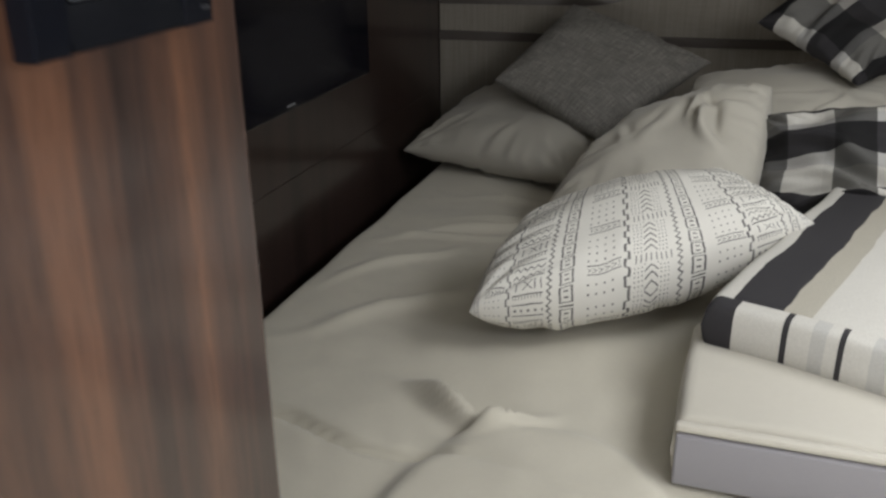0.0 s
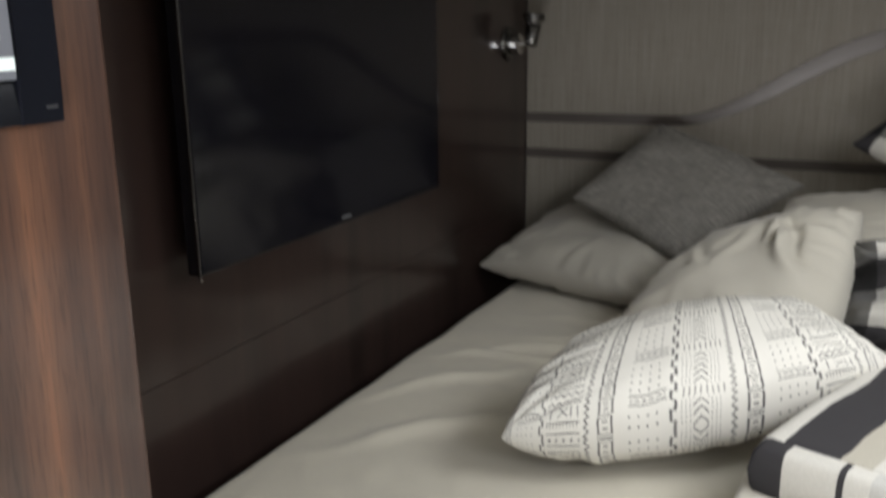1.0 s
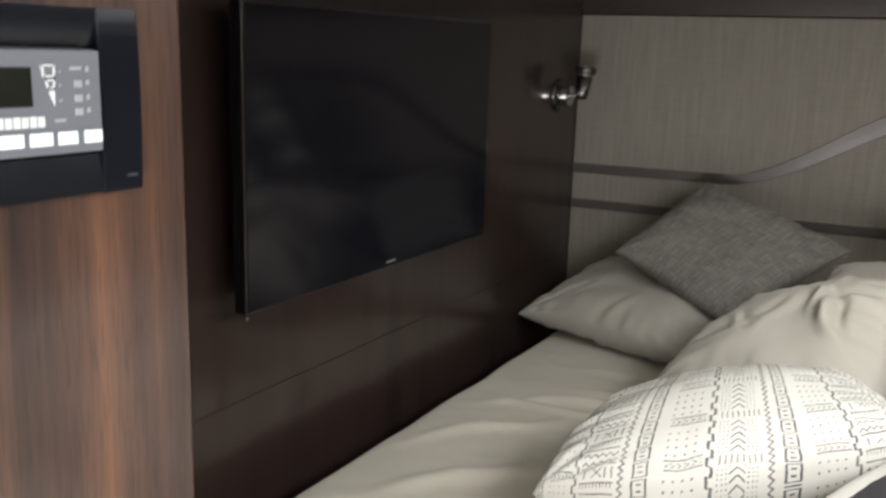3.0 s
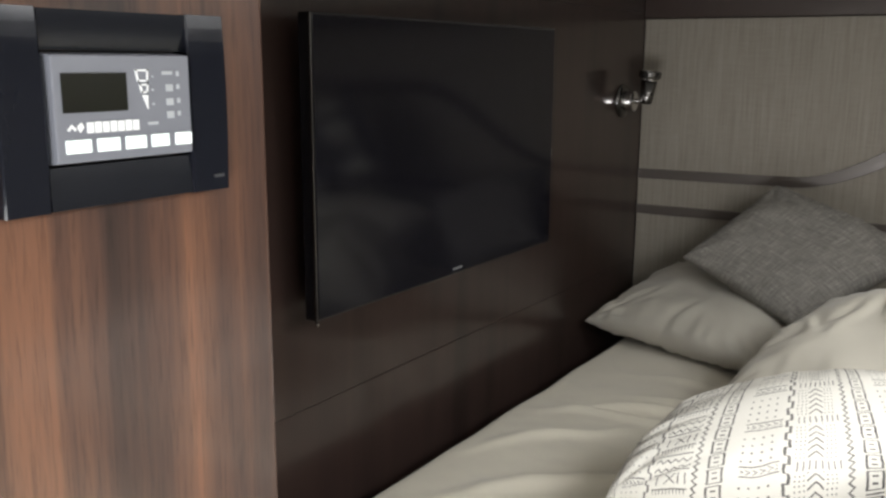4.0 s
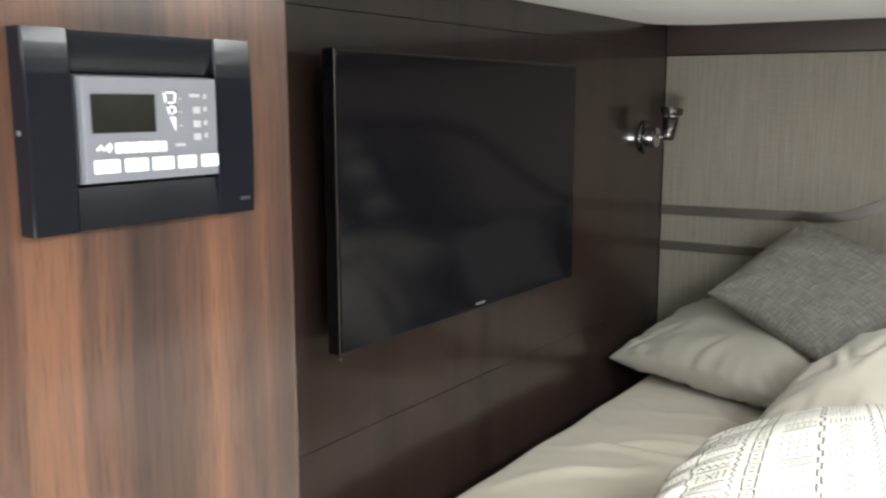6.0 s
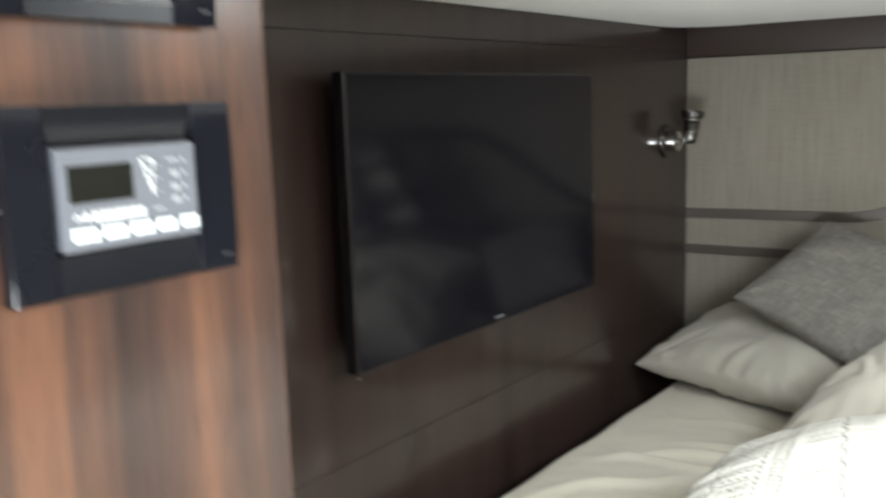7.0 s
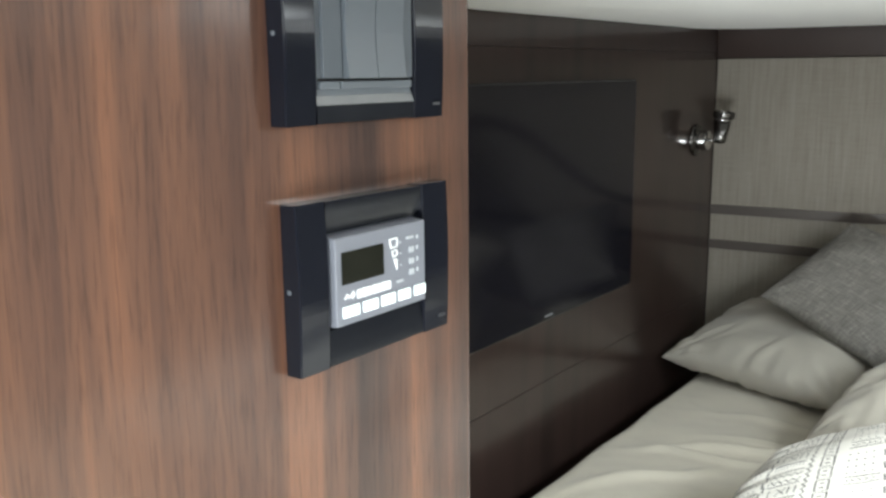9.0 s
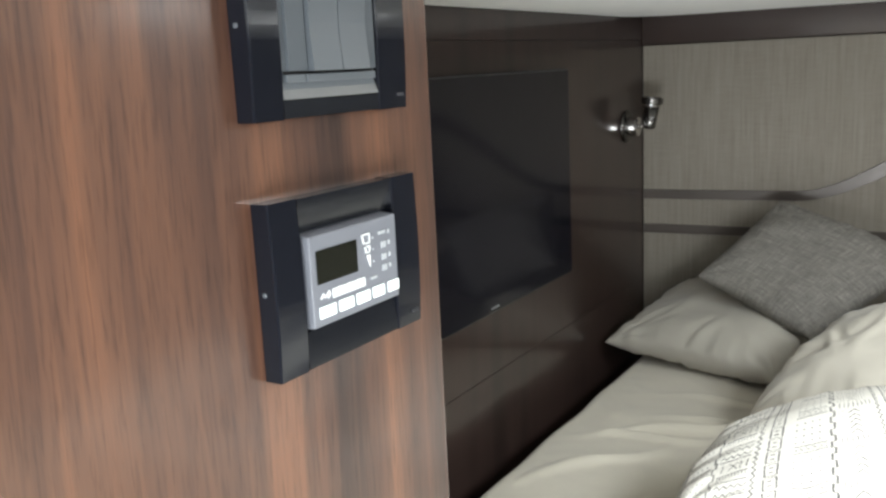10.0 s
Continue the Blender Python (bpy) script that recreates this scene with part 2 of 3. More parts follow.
def plain(name, col, rough=0.5, metal=0.0, coat=0.0, speck=0.08):
    c = Mat(name, rough, metal, coat)
    n = c.noise(c.coords(), 60.0, 4.0)
    lo = tuple(v * (1 - speck) for v in col)
    return c.colour(c.mix(n, lo, col)).roughness(n, max(0.03, rough - 0.04), rough + 0.05).m


def dull(m, level):
    m.node_tree.nodes["Principled BSDF"].inputs["Specular IOR Level"].default_value = level
    return m


BLACK_GLOSS = dull(plain("gloss_black_plastic", (0.007, 0.008, 0.012), 0.10), 0.30)
BLACK_SATIN = dull(plain("smooth_black_plastic", (0.007, 0.008, 0.011), 0.22), 0.32)
TV_BLACK = dull(plain("black_tv_plastic", (0.008, 0.008, 0.011), 0.16), 0.40)
SCREEN = dull(plain("dark_tv_glass", (0.008, 0.008, 0.012), 0.10), 0.42)
CHROME = plain("chrome", (0.72, 0.71, 0.70), 0.12, 1.0)
DARK_CHROME = plain("dark_chrome", (0.17, 0.165, 0.16), 0.2, 1.0)
ALU = plain("grey_satin_plastic", (0.155, 0.163, 0.188), 0.36)
SWITCH = plain("grey_switch_plastic", (0.085, 0.096, 0.108), 0.36)
LIP = plain("light_grey_lip", (0.15, 0.155, 0.16), 0.25)
# near black for panel joints and for the switch's painted shade strip
SEAM_SHADE = plain("dark_joint_and_shade", (0.006, 0.005, 0.005), 0.9)
LCD = plain("unlit_lcd", (0.007, 0.0075, 0.0045), 0.2)
PRINT = plain("white_print", (0.75, 0.77, 0.78), 0.6)
FAINT = plain("faint_print", (0.36, 0.38, 0.40), 0.6)
FAINT_MARK = plain("faint_grey_print", (0.026, 0.027, 0.031), 0.4)
GREY_PRINT = plain("grey_print", (0.16, 0.165, 0.17), 0.6)
TRIM = plain("bronze_lacquer_trim", (0.085, 0.071, 0.063), 0.32, 0.2, 0.0, 0.0)
LIT = Mat("backlit_white_button", 0.4)
LIT.colour((0.8, 0.86, 0.85))
LIT.b.inputs["Emission Color"].default_value = (0.85, 1.0, 0.98, 1)
LIT.b.inputs["Emission Strength"].default_value = 0.28
LIT = LIT.m


# ---- building helpers ----
def finish(bm, name, material, smooth=False):
    bmesh.ops.recalc_face_normals(bm, faces=bm.faces)
    me = bpy.data.meshes.new(name)
    bm.to_mesh(me)
    bm.free()
    me.materials.append(material)
    for p in me.polygons:
        p.use_smooth = smooth
    return me


def part(name, bm, material, parent=None, label="", smooth=False):
    ob = new(name, finish(bm, name, material, smooth))
    if parent is not None:
        ob.parent = parent
        ob.matrix_parent_inverse = parent.matrix_world.inverted()
    if label:
        ob["label"] = label
    return ob


def box(x0, x1, y0, y1, z0, z1, bevel=0.0, seg=2, m=None):
    bm = bmesh.new()
    bmesh.ops.create_cube(bm, size=1, matrix=Matrix.LocRotScale(((x0 + x1) / 2, (y0 + y1) / 2, (z0 + z1) / 2), None, (x1 - x0, y1 - y0, z1 - z0)))
    if bevel:
        bmesh.ops.bevel(bm, geom=bm.edges[:], offset=bevel, segments=seg, profile=0.5, affect="EDGES")
    if m is not None:
        bmesh.ops.transform(bm, matrix=m, verts=bm.verts)
    return bm


def prism(outline, z0, z1, m=None, bevel=0.0):
    """A plan outline of (x, y) raised from z0 to z1."""
    bm = bmesh.new()
    f = bm.faces.new([bm.verts.new((x, y, z0)) for x, y in outline])
    r = bmesh.ops.extrude_face_region(bm, geom=[f])
    bmesh.ops.translate(bm, vec=(0, 0, z1 - z0), verts=[v for v in r["geom"] if isinstance(v, bmesh.types.BMVert)])
    if bevel:
        bmesh.ops.bevel(bm, geom=bm.edges[:], offset=bevel, segments=2, profile=0.5, affect="EDGES")
    if m is not None:
        bmesh.ops.transform(bm, matrix=m, verts=bm.verts)
    return bm


def turned(profile, m, n=32):
    """A body of revolution from (radius, height) pairs, placed by m."""
    bm = bmesh.new()
    rings = [[bm.verts.new((r * math.cos(2 * math.pi * k / n), r * math.sin(2 * math.pi * k / n), h)) for k in range(n)] for r, h in profile]
    for a, b in zip(rings, rings[1:]):
        for k in range(n):
            bm.faces.new((a[k], a[(k + 1) % n], b[(k + 1) % n], b[k]))
    bm.faces.new(rings[0]), bm.faces.new(rings[-1])
    bmesh.ops.transform(bm, matrix=m, verts=bm.verts)
    return bm


def empty(name, at, label, category, group="", kind=""):
    ob = new(name)
    ob.location = at
    bpy.context.view_layer.update()
    return tagged(ob, label, category, group, kind)


def wall(name, bm, material, label=""):
    return tagged(part(name, bm, material), label, "", "", "structure")


# ---- the cabin's shell ----
SLOPE = 0.125                     # the headboard wall swings away by this much per metre
CEIL = 1.453
# the floor is out of view; its pale colour is chosen to bounce light upward
wall("floor", box(-0.1, 2.3, -3.6, 0.5, -0.05, 0.0), BOUNCE_FLOOR, "unseen pale floor that bounces light up to the ceiling")
wall("wall_television", box(-0.10, -0.019, -3.5, 0.02, 0.0, 1.75), SEAM_SHADE, "dark backing behind the wood panels")
for z0, z1 in ((0.2, 0.7728), (0.7736, 1.3978), (1.3986, 1.60)):
    tagged(part("wood_panel", box(-0.018, 0.0, -1.86, 0.0, z0, z1, 0.0005, 1), WENGE, bpy.data.objects["wall_television"]), "dark glossy wenge wall panel")
wall("wall_bulkhead", box(-0.018, 0.513, -3.5, -1.831, 0.0, 1.75, 0.003, 3), WALNUT, "walnut veneered bulkhead with vertical grain")


def on_back(x, off, z):
    return Vector((x, SLOPE * x - off, z))


def back_slab(x0, x1, z0, z1, off0, off1, bevel=0.0):
    bm = box(x0, x1, -off1, -off0, z0, z1, bevel)
    for v in bm.verts:
        v.co.y += SLOPE * v.co.x
    return bm


wall("wall_headboard", back_slab(-0.1, 2.3, 0.0, 1.75, -0.12, -0.012), SEAM_SHADE, "backing behind the padded headboard")
wall("headboard_panel", back_slab(0.001, 2.1, 0.45, 1.383, -0.012, 0.0, 0.002), FABRIC, "taupe woven fabric headboard panel")
wall("trim_valance", back_slab(0.001, 2.1, 1.3845, 1.6, -0.012, 0.008, 0.002), WENGE, "dark wood valance above the headboard")
# unseen side wall, kept dark so gloss surfaces opposite reflect little
wall("wall_unseen_side", box(2.06, 2.2, -3.6, 0.6, 0.0, 1.75), DARK_SHELL, "unseen dark side wall that darkens the reflections")
# unseen entry end, added to shut out the sky round the doorway lamp
for nm, a in (("wall_entry_near", (-0.1, 0.82)), ("wall_entry_far", (1.68, 2.2))):
    wall(nm, box(a[0], a[1], -3.55, -3.45, 0.0, 1.75), WALNUT, "unseen walnut wall added beside the doorway lamp")
wall("wall_entry_head", box(0.82, 1.68, -3.55, -3.45, 1.72, 1.80), WALNUT, "unseen walnut head added over the doorway lamp")


def ceiling_outline(r=0.16, n=10):
    pts = [(2.05, -3.44), (2.05, 0.24)]
    pts += [(r + 0.004 - r * math.sin(a), 0.0 - r + r * math.cos(a) - 0.01 + SLOPE * 0.0) for a in [i * math.pi / 2 / n for i in range(n + 1)]]
    pts += [(0.006, -1.82), (0.52, -1.82), (0.52, -3.44), (1.75, -3.44)]
    # round two unseen openings cut for the fill lamps and back along the same joint
    return pts + [(1.75, -2.50), (1.15, -2.50), (1.15, -1.80), (1.749, -1.80), (1.749, -1.53), (1.10, -1.53), (1.10, -0.97), (1.75, -0.97),
                  (1.7502, -1.53), (1.7501, -1.80), (1.7502, -2.50), (1.7501, -3.44)]


cl = prism(ceiling_outline(), CEIL, CEIL + 0.02)
wall("ceiling", cl, HEADLINER, "white padded headliner with a rounded corner")
# unseen lid added over the headliner to keep the sky out
wall("ceiling_unseen_lid", box(-0.1, 2.2, -3.6, 0.6, 1.75, 1.8), DARK_SHELL, "unseen lid that closes the cabin off from the sky")


# ---- headboard trim: two bronze bands, the upper one sweeping up ----
def sweep(x):
    t = min(1, max(0, (x - 0.375) / 0.5))
    return 1.0 + 0.2 * t * t * (3 - 2 * t)


def band(line, x0, x1, half, widen=0.0, steps=90):
    bm = bmesh.new()
    prof = [(-1.0, 0.0), (-0.99, 0.0040), (-0.95, 0.0049), (0.0, 0.0051), (0.95, 0.0049), (0.99, 0.0040), (1.0, 0.0)]
    rings = []
    for i in range(steps + 1):
        x = x0 + (x1 - x0) * i / steps
        d = (line(x + 0.002) - line(x - 0.002)) / 0.004
        n = Vector((-d, 1)).normalized()
        h = half * (1 + widen * min(1, max(0, (x - 0.42) / 0.30)))
        rings.append([bm.verts.new(on_back(x + n.x * s * h, off + 0.0005, line(x) + n.y * s * h)) for s, off in prof])
    for a, b in zip(rings, rings[1:]):
        for k in range(len(prof) - 1):
            bm.faces.new((a[k], a[k + 1], b[k + 1], b[k]))
    return bm


upper = part("headboard_band", band(sweep, 0.002, 2.0, 0.0120, 0.7), TRIM)
tagged(upper, "bronze lacquered band sweeping up across the headboard", "trim", "headboard bands", "structure")
lower = part("headboard_band", band(lambda x: 0.9085 - 0.008 * x, 0.002, 2.0, 0.0115), TRIM)
tagged(lower, "straight bronze lacquered band across the headboard", "trim", "headboard bands", "structure")


# ---- the berth ----
MZ = 0.64
base = part("berth_base", box(0.10, 2.05, -1.80, -0.002, 0.0, 0.42, 0.006), WENGE)
tagged(base, "dark wood berth base under the mattress", "bed base")


def hump(d, w):
    return math.exp(-(d / w) ** 2)


def mattress_top(x, y):
    """Height of the sheet over the mattress: soft rumples, shallow creases and one thick fold near the foot."""
    p = Vector((x, y, 0))
    z = 0.006 * noise.noise(p * 5.0) + 0.0035 * noise.noise(Vector((x * 6 + y * 9, y * 6 - x * 7, 3)))
    z += 0.0025 * (0.25 - abs(noise.noise(Vector((x * 11 + y * 4, y * 8, 5.0))))) + 0.0012 * noise.noise(p * 26.0)
    for cx, cy, ang, w, ln, h in ((0.30, -0.66, 0.55, 0.012, 0.13, 0.006), (0.26, -0.72, 0.35, 0.010, 0.10, 0.005), (0.36, -0.60, 0.2, 0.010, 0.09, 0.005),
                                  (0.22, -0.86, 0.9, 0.014, 0.12, 0.005), (0.33, -0.48, 0.1, 0.012, 0.10, 0.004), (0.30, -1.02, 0.8, 0.02, 0.16, 0.006),
                                  (0.45, -1.30, -0.35, 0.014, 0.07, 0.016), (0.30, -1.39, -0.12, 0.008, 0.20, -0.010), (0.53, -1.33, 0.9, 0.010, 0.05, 0.012)):
        dx, dy = x - cx, y - cy
        a, b = dx * math.cos(ang) + dy * math.sin(ang), -dx * math.sin(ang) + dy * math.cos(ang)
        z += 2.5 * h * hump(b + 0.012 * math.sin(a * 22), w) * hump(a, ln)
    lip = math.hypot((x - 0.60) / 0.16, (y + 1.52) / 0.20)
    z += 0.022 / (1 + math.exp((lip - 1) * 26)) if y > -1.75 else 0.0
    return z


def mattress():
    bm = bmesh.new()
    nx, ny, x0, x1, y0, y1, r = 230, 230, 0.074, 2.04, -1.79, -0.006, 0.028
    grid = []
    for i in range(nx + 1):
        row = []
        for j in range(ny + 1):
            x, y = x0 + (x1 - x0) * (i / nx) ** 1.35, y0 + (y1 - y0) * j / ny
            e = min(x - x0, x1 - x, y - y0, 1.0)
            drop = r - math.sqrt(max(0, r * r - (r - min(e, r)) ** 2))
            yy = y + (SLOPE * x if y > -0.4 else 0.0) * max(0, (y + 0.4) / 0.4)
            row.append(bm.verts.new((x + 0.006 * noise.noise(Vector((0, y * 7, 1))) * max(0, 1 - (x - x0) / 0.1), yy, MZ - drop + mattress_top(x, y) * min(1, e / 0.05))))
        grid.append(row)
    for i in range(nx):
        for j in range(ny):
            bm.faces.new((grid[i][j], grid[i + 1][j], grid[i + 1][j + 1], grid[i][j + 1]))
    rim = [grid[i][0] for i in range(nx + 1)] + [grid[nx][j] for j in range(1, ny + 1)] + [grid[i][ny] for i in range(nx - 1, -1, -1)] + [grid[0][j] for j in range(ny - 1, 0, -1)]
    foot = [bm.verts.new((v.co.x, v.co.y, 0.425)) for v in rim]
    for k in range(len(rim)):
        bm.faces.new((rim[k], rim[k - 1], foot[k - 1], foot[k]))
    bm.faces.new(foot)
    return bm


tagged(part("mattress", mattress(), SHEET, smooth=True), "mattress under a rumpled sand-coloured cotton sheet", "mattress")


def cushion(name, corners, thick, material, label, seed=0, power=0.42, bow=(0.06, 0.06, 0.06, 0.06), rumple=0.010, creases=(), n=64, gather=0.007, group=""):
    """A stuffed cushion between four corners (near left, near right, far right, far left), with pinched corners and puckered seams."""
    c = [Vector(p) for p in corners]
    normal = (c[2] - c[0]).cross(c[3] - c[1]).normalized()
    if normal.z < 0:
        normal = -normal
    across, along = (c[1] - c[0]).normalized(), (c[3] - c[0]).normalized()
    bm = bmesh.new()
    uvl = bm.loops.layers.uv.new("UVMap")

    def place(u, v, side):
        s = u * (1 - bow[3 if u < 0 else 1] * (1 - v * v))
        t = v * (1 - bow[0 if v < 0 else 2] * (1 - u * u))
        a, b = (s + 1) / 2, (t + 1) / 2
        p = c[0] * (1 - a) * (1 - b) + c[1] * a * (1 - b) + c[2] * a * b + c[3] * (1 - a) * b
        g = max(0.0, (1 - u * u) * (1 - v * v))
        h = thick * g ** power
        q = Vector((u * 1.7 + seed * 3.1, v * 1.7 - seed * 1.3, side * 2.0 + seed))
        rim = min(1.0, g * 5)
        h += rumple * noise.noise(q * 1.4) * rim
        edge = max(abs(u), abs(v))
        along_edge = v if abs(u) > abs(v) else u
        pucker = 0.010 * noise.noise(Vector((along_edge * 9 + seed, edge * 1.2, side))) * max(0, (edge - 0.45) / 0.55) * min(1, g * 14)
        h += pucker
        for eu in (-1, 1):
            for ev in (-1, 1):
                d, ang = math.hypot(u - eu, v - ev), math.atan2(v - ev, u - eu)
                h += gather * (noise.noise(Vector((ang * 5.5, seed + eu * 2.0, ev * 3.0 + side))) + 0.5 * math.sin(ang * 13 + seed)) * hump(d, 0.42) * min(1.0, g * 9)
        for cu, cv, ang, w, ln, d in creases if side > 0 else ():
            du, dv = u - cu, v - cv
            ca, cb = du * math.cos(ang) + dv * math.sin(ang), -du * math.sin(ang) + dv * math.cos(ang)
            cb += 0.05 * math.sin(ca * 7)
            h += d * (hump(cb, w) - 0.7 * hump(cb - 1.8 * w, w)) * hump(ca, ln)
        return p + normal * side * h

    grids = {}
    for side in (1, -1):
        rows = []
        for i in range(n + 1):
            u = max(-1.0, min(1.0, math.sin((2 * i / n - 1) * math.pi / 2) * 0.55 + (2 * i / n - 1) * 0.45))
            row = []
            for j in range(n + 1):
                v = max(-1.0, min(1.0, math.sin((2 * j / n - 1) * math.pi / 2) * 0.55 + (2 * j / n - 1) * 0.45))
                if side < 0 and (i in (0, n) or j in (0, n)):
                    row.append(grids[1][i][j])
                else:
                    row.append((bm.verts.new(place(u, v, side)), (0.5 + 0.15 * u + math.asin(u) * 0.7 / math.pi, 0.5 + 0.15 * v + math.asin(v) * 0.7 / math.pi)))
            rows.append(row)
        grids[side] = rows
        for i in range(n):
            for j in range(n):
                q = [rows[i][j], rows[i + 1][j], rows[i + 1][j + 1], rows[i][j + 1]]
                f = bm.faces.new([k[0] for k in q])
                for lp, k in zip(f.loops, q):
                    lp[uvl].uv = k[1]
    return tagged(part(name, bm, material, smooth=True), label, "cushion", group)


cushion("cushion", ((0.025, -0.345, 0.692), (0.44, -0.42, 0.672), (0.52, -0.03, 0.80), (0.135, -0.06, 0.785)), 0.07, GREY,
        "plain grey cotton cushion lying against the headboard", 1, creases=((-0.75, -0.5, 0.9, 0.05, 0.25, 0.006), (-0.55, -0.6, 1.2, 0.05, 0.3, 0.006), (0.1, -0.7, 1.4, 0.05, 0.25, 0.006)), group="cushions on the berth")
cushion("cushion", ((0.234, -0.306, 0.862), (0.480, -0.305, 0.739), (0.694, -0.10, 0.888), (0.36, -0.055, 1.003)), 0.062, SLUB,
        "charcoal slub-weave cushion leaning on the headboard", 2, bow=(0.03, 0.03, 0.03, 0.03), group="cushions on the berth")
cushion("pillow", ((0.435, -0.66, 0.69), (0.785, -0.72, 0.70), (0.822, -0.45, 0.908), (0.545, -0.40, 0.790)), 0.094, CREAM,
        "plump cream cotton pillow with deep creases", 3, power=0.38, bow=(0.0, -0.08, -0.09, 0.0), gather=0.004,
        creases=((-0.42, 0.0, -0.7, 0.05, 0.20, 0.007), (-0.25, -0.05, 0.9, 0.05, 0.18, 0.006), (0.45, 0.15, -1.05, 0.06, 0.33, 0.026), (0.62, 0.42, 0.4, 0.05, 0.18, 0.010),
                 (0.30, 0.35, -1.3, 0.045, 0.22, 0.016), (0.0, 0.1, 1.4, 0.07, 0.3, 0.006), (-0.6, -0.3, 0.6, 0.06, 0.2, 0.007)), group="cushions on the berth")
cushion("pillow", ((0.62, -0.40, 0.765), (1.02, -0.46, 0.80), (1.05, -0.12, 0.90), (0.66, -0.10, 0.85)), 0.06, CREAM,
        "cream cotton pillow tucked behind the others", 4, bow=(0.06, -0.12, 0.06, 0.06),
        creases=((0.5, -0.5, 1.3, 0.05, 0.35, 0.012), (0.2, -0.3, 0.5, 0.06, 0.3, 0.008)), group="cushions on the berth")
cushion("cushion", ((0.437, -1.165, 0.716), (0.898, -0.86, 0.787), (0.785, -0.735, 0.795), (0.465, -0.955, 0.765)), 0.092, MUD,
        "white cushion printed with black geometric marks", 5, power=0.40, bow=(-0.62, 0.10, -0.10, -0.03), rumple=0.006, gather=0.009, group="cushions on the berth")
cushion("cushion", ((0.78, -0.20, 0.995), (0.98, -0.34, 0.90), (1.28, -0.20, 1.04), (1.04, -0.03, 1.20)), 0.06, PLAID,
        "black, grey and cream checked cushion against the headboard", 6, gather=0.012, rumple=0.018,
        creases=((-0.5, -0.5, 0.8, 0.08, 0.4, 0.012), (-0.2, -0.6, 2.0, 0.07, 0.3, 0.010)), group="cushions on the berth")
cushion("cushion", ((1.24, -0.71, 0.735), (1.21, -0.47, 0.925), (0.798, -0.50, 0.862), (0.795, -0.60, 0.700)), 0.075, PLAID,
        "crumpled checked cushion among the pillows", 7, rumple=0.035, gather=0.018, bow=(0.04, 0.05, 0.09, -0.03),
        creases=((-0.75, 0.3, -1.1, 0.06, 0.4, 0.018), (-0.35, 0.2, 1.2, 0.09, 0.5, -0.022), (-0.55, -0.5, 0.3, 0.07, 0.3, 0.014), (0.0, 0.3, 0.9, 0.08, 0.5, 0.016)), group="cushions on the berth")


def folded(name, o, turn, sx, sy, z0, z1, layers, material, label, category):
    """A folded cover: stacked soft layers with rounded fold edges, one mesh."""
    m = Matrix.Translation((o[0], o[1], 0)) @ Matrix.Rotation(turn, 4, "Z")
    bm = bmesh.new()
    uvl = bm.loops.layers.uv.new("UVMap")
    h = (z1 - z0) / layers
    for k in range(layers):
        n, ny, r = 60, 40, h / 2
        off = 0.012 * math.sin(k * 2.3)
        prof = [(0.018 * (1 - math.cos(a) ** 0.6), r * math.sin(a) ** 0.55) for a in [i * math.pi / 2 / 8 for i in range(8)] + [math.pi / 2 - 1e-6]]
        ys = [p[0] for p in prof] + [0.018 + (sy - 0.036) * i / ny for i in range(1, ny)] + [sy - p[0] for p in reversed(prof)]
        hs = [p[1] for p in prof] + [r] * (ny - 1) + [p[1] for p in reversed(prof)]
        for side in (1, -1):
            rows = []
            for i in range(n + 1):
                x = sx * (i / n) ** 1.4
                ex = min(x, sx - x)
                ends = max(0.0, 1 - (1 - min(1, ex / 0.014)) ** 2) ** 0.35
                row = []
                for y, hh in zip(ys, hs):
                    w = 0.005 * noise.noise(Vector((x * 7 + k, y * 7, side + k))) * min(1, hh / r)
                    p = Vector((x + 0.006 * noise.noise(Vector((0, y * 6, k))), y + off + 0.008 * noise.noise(Vector((x * 5, 0, k * 3))), z0 + h * (k + 0.5) + side * hh * ends + w))
                    row.append((bm.verts.new(m @ p), (x / 0.9, y / 0.9)))
                rows.append(row)
            for i in range(n):
                for j in range(len(ys) - 1):
                    q = [rows[i][j], rows[i + 1][j], rows[i + 1][j + 1], rows[i][j + 1]]
                    f = bm.faces.new([a[0] for a in q])
                    for lp, a in zip(f.loops, q):
                        lp[uvl].uv = a[1]
    bmesh.ops.remove_doubles(bm, verts=bm.verts, dist=1e-5)
    return tagged(part(name, bm, material, smooth=True), label, category or "cover")


folded("duvet", (0.735, -1.370), 0.0, 0.95, 0.26, MZ + 0.006, 0.728, 1, CREAM, "folded cream duvet with a white edge on the mattress", "duvet")
LAVENDER = cloth("lavender_grey_cloth", (0.27, 0.26, 0.28), (0.34, 0.33, 0.35))
# lavender-grey slab laid over the duvet's front side
part("front_slab", box(0.740, 1.60, -1.380, -1.372, 0.647, 0.713, 0.003), LAVENDER, bpy.data.objects["duvet"], "lavender-grey slab over the front side")
part("piping", box(0.738, 1.60, -1.379, -1.366, 0.715, 0.725, 0.004), CREAM, bpy.data.objects["duvet"], "pale piped edge")
folded("throw_blanket", (0.755, -1.165), -0.33, 0.85, 0.60, 0.720, 0.790, 1, THROW_TOP, "folded throw in black, white and sand stripes", "blanket")


edge = folded("front_fold", (0.750, -1.182), -0.33, 0.86, 0.05, 0.718, 0.788, 1, THROW, "vertically striped fold", "")
edge.parent = bpy.data.objects["throw_blanket"]
del edge["category"]


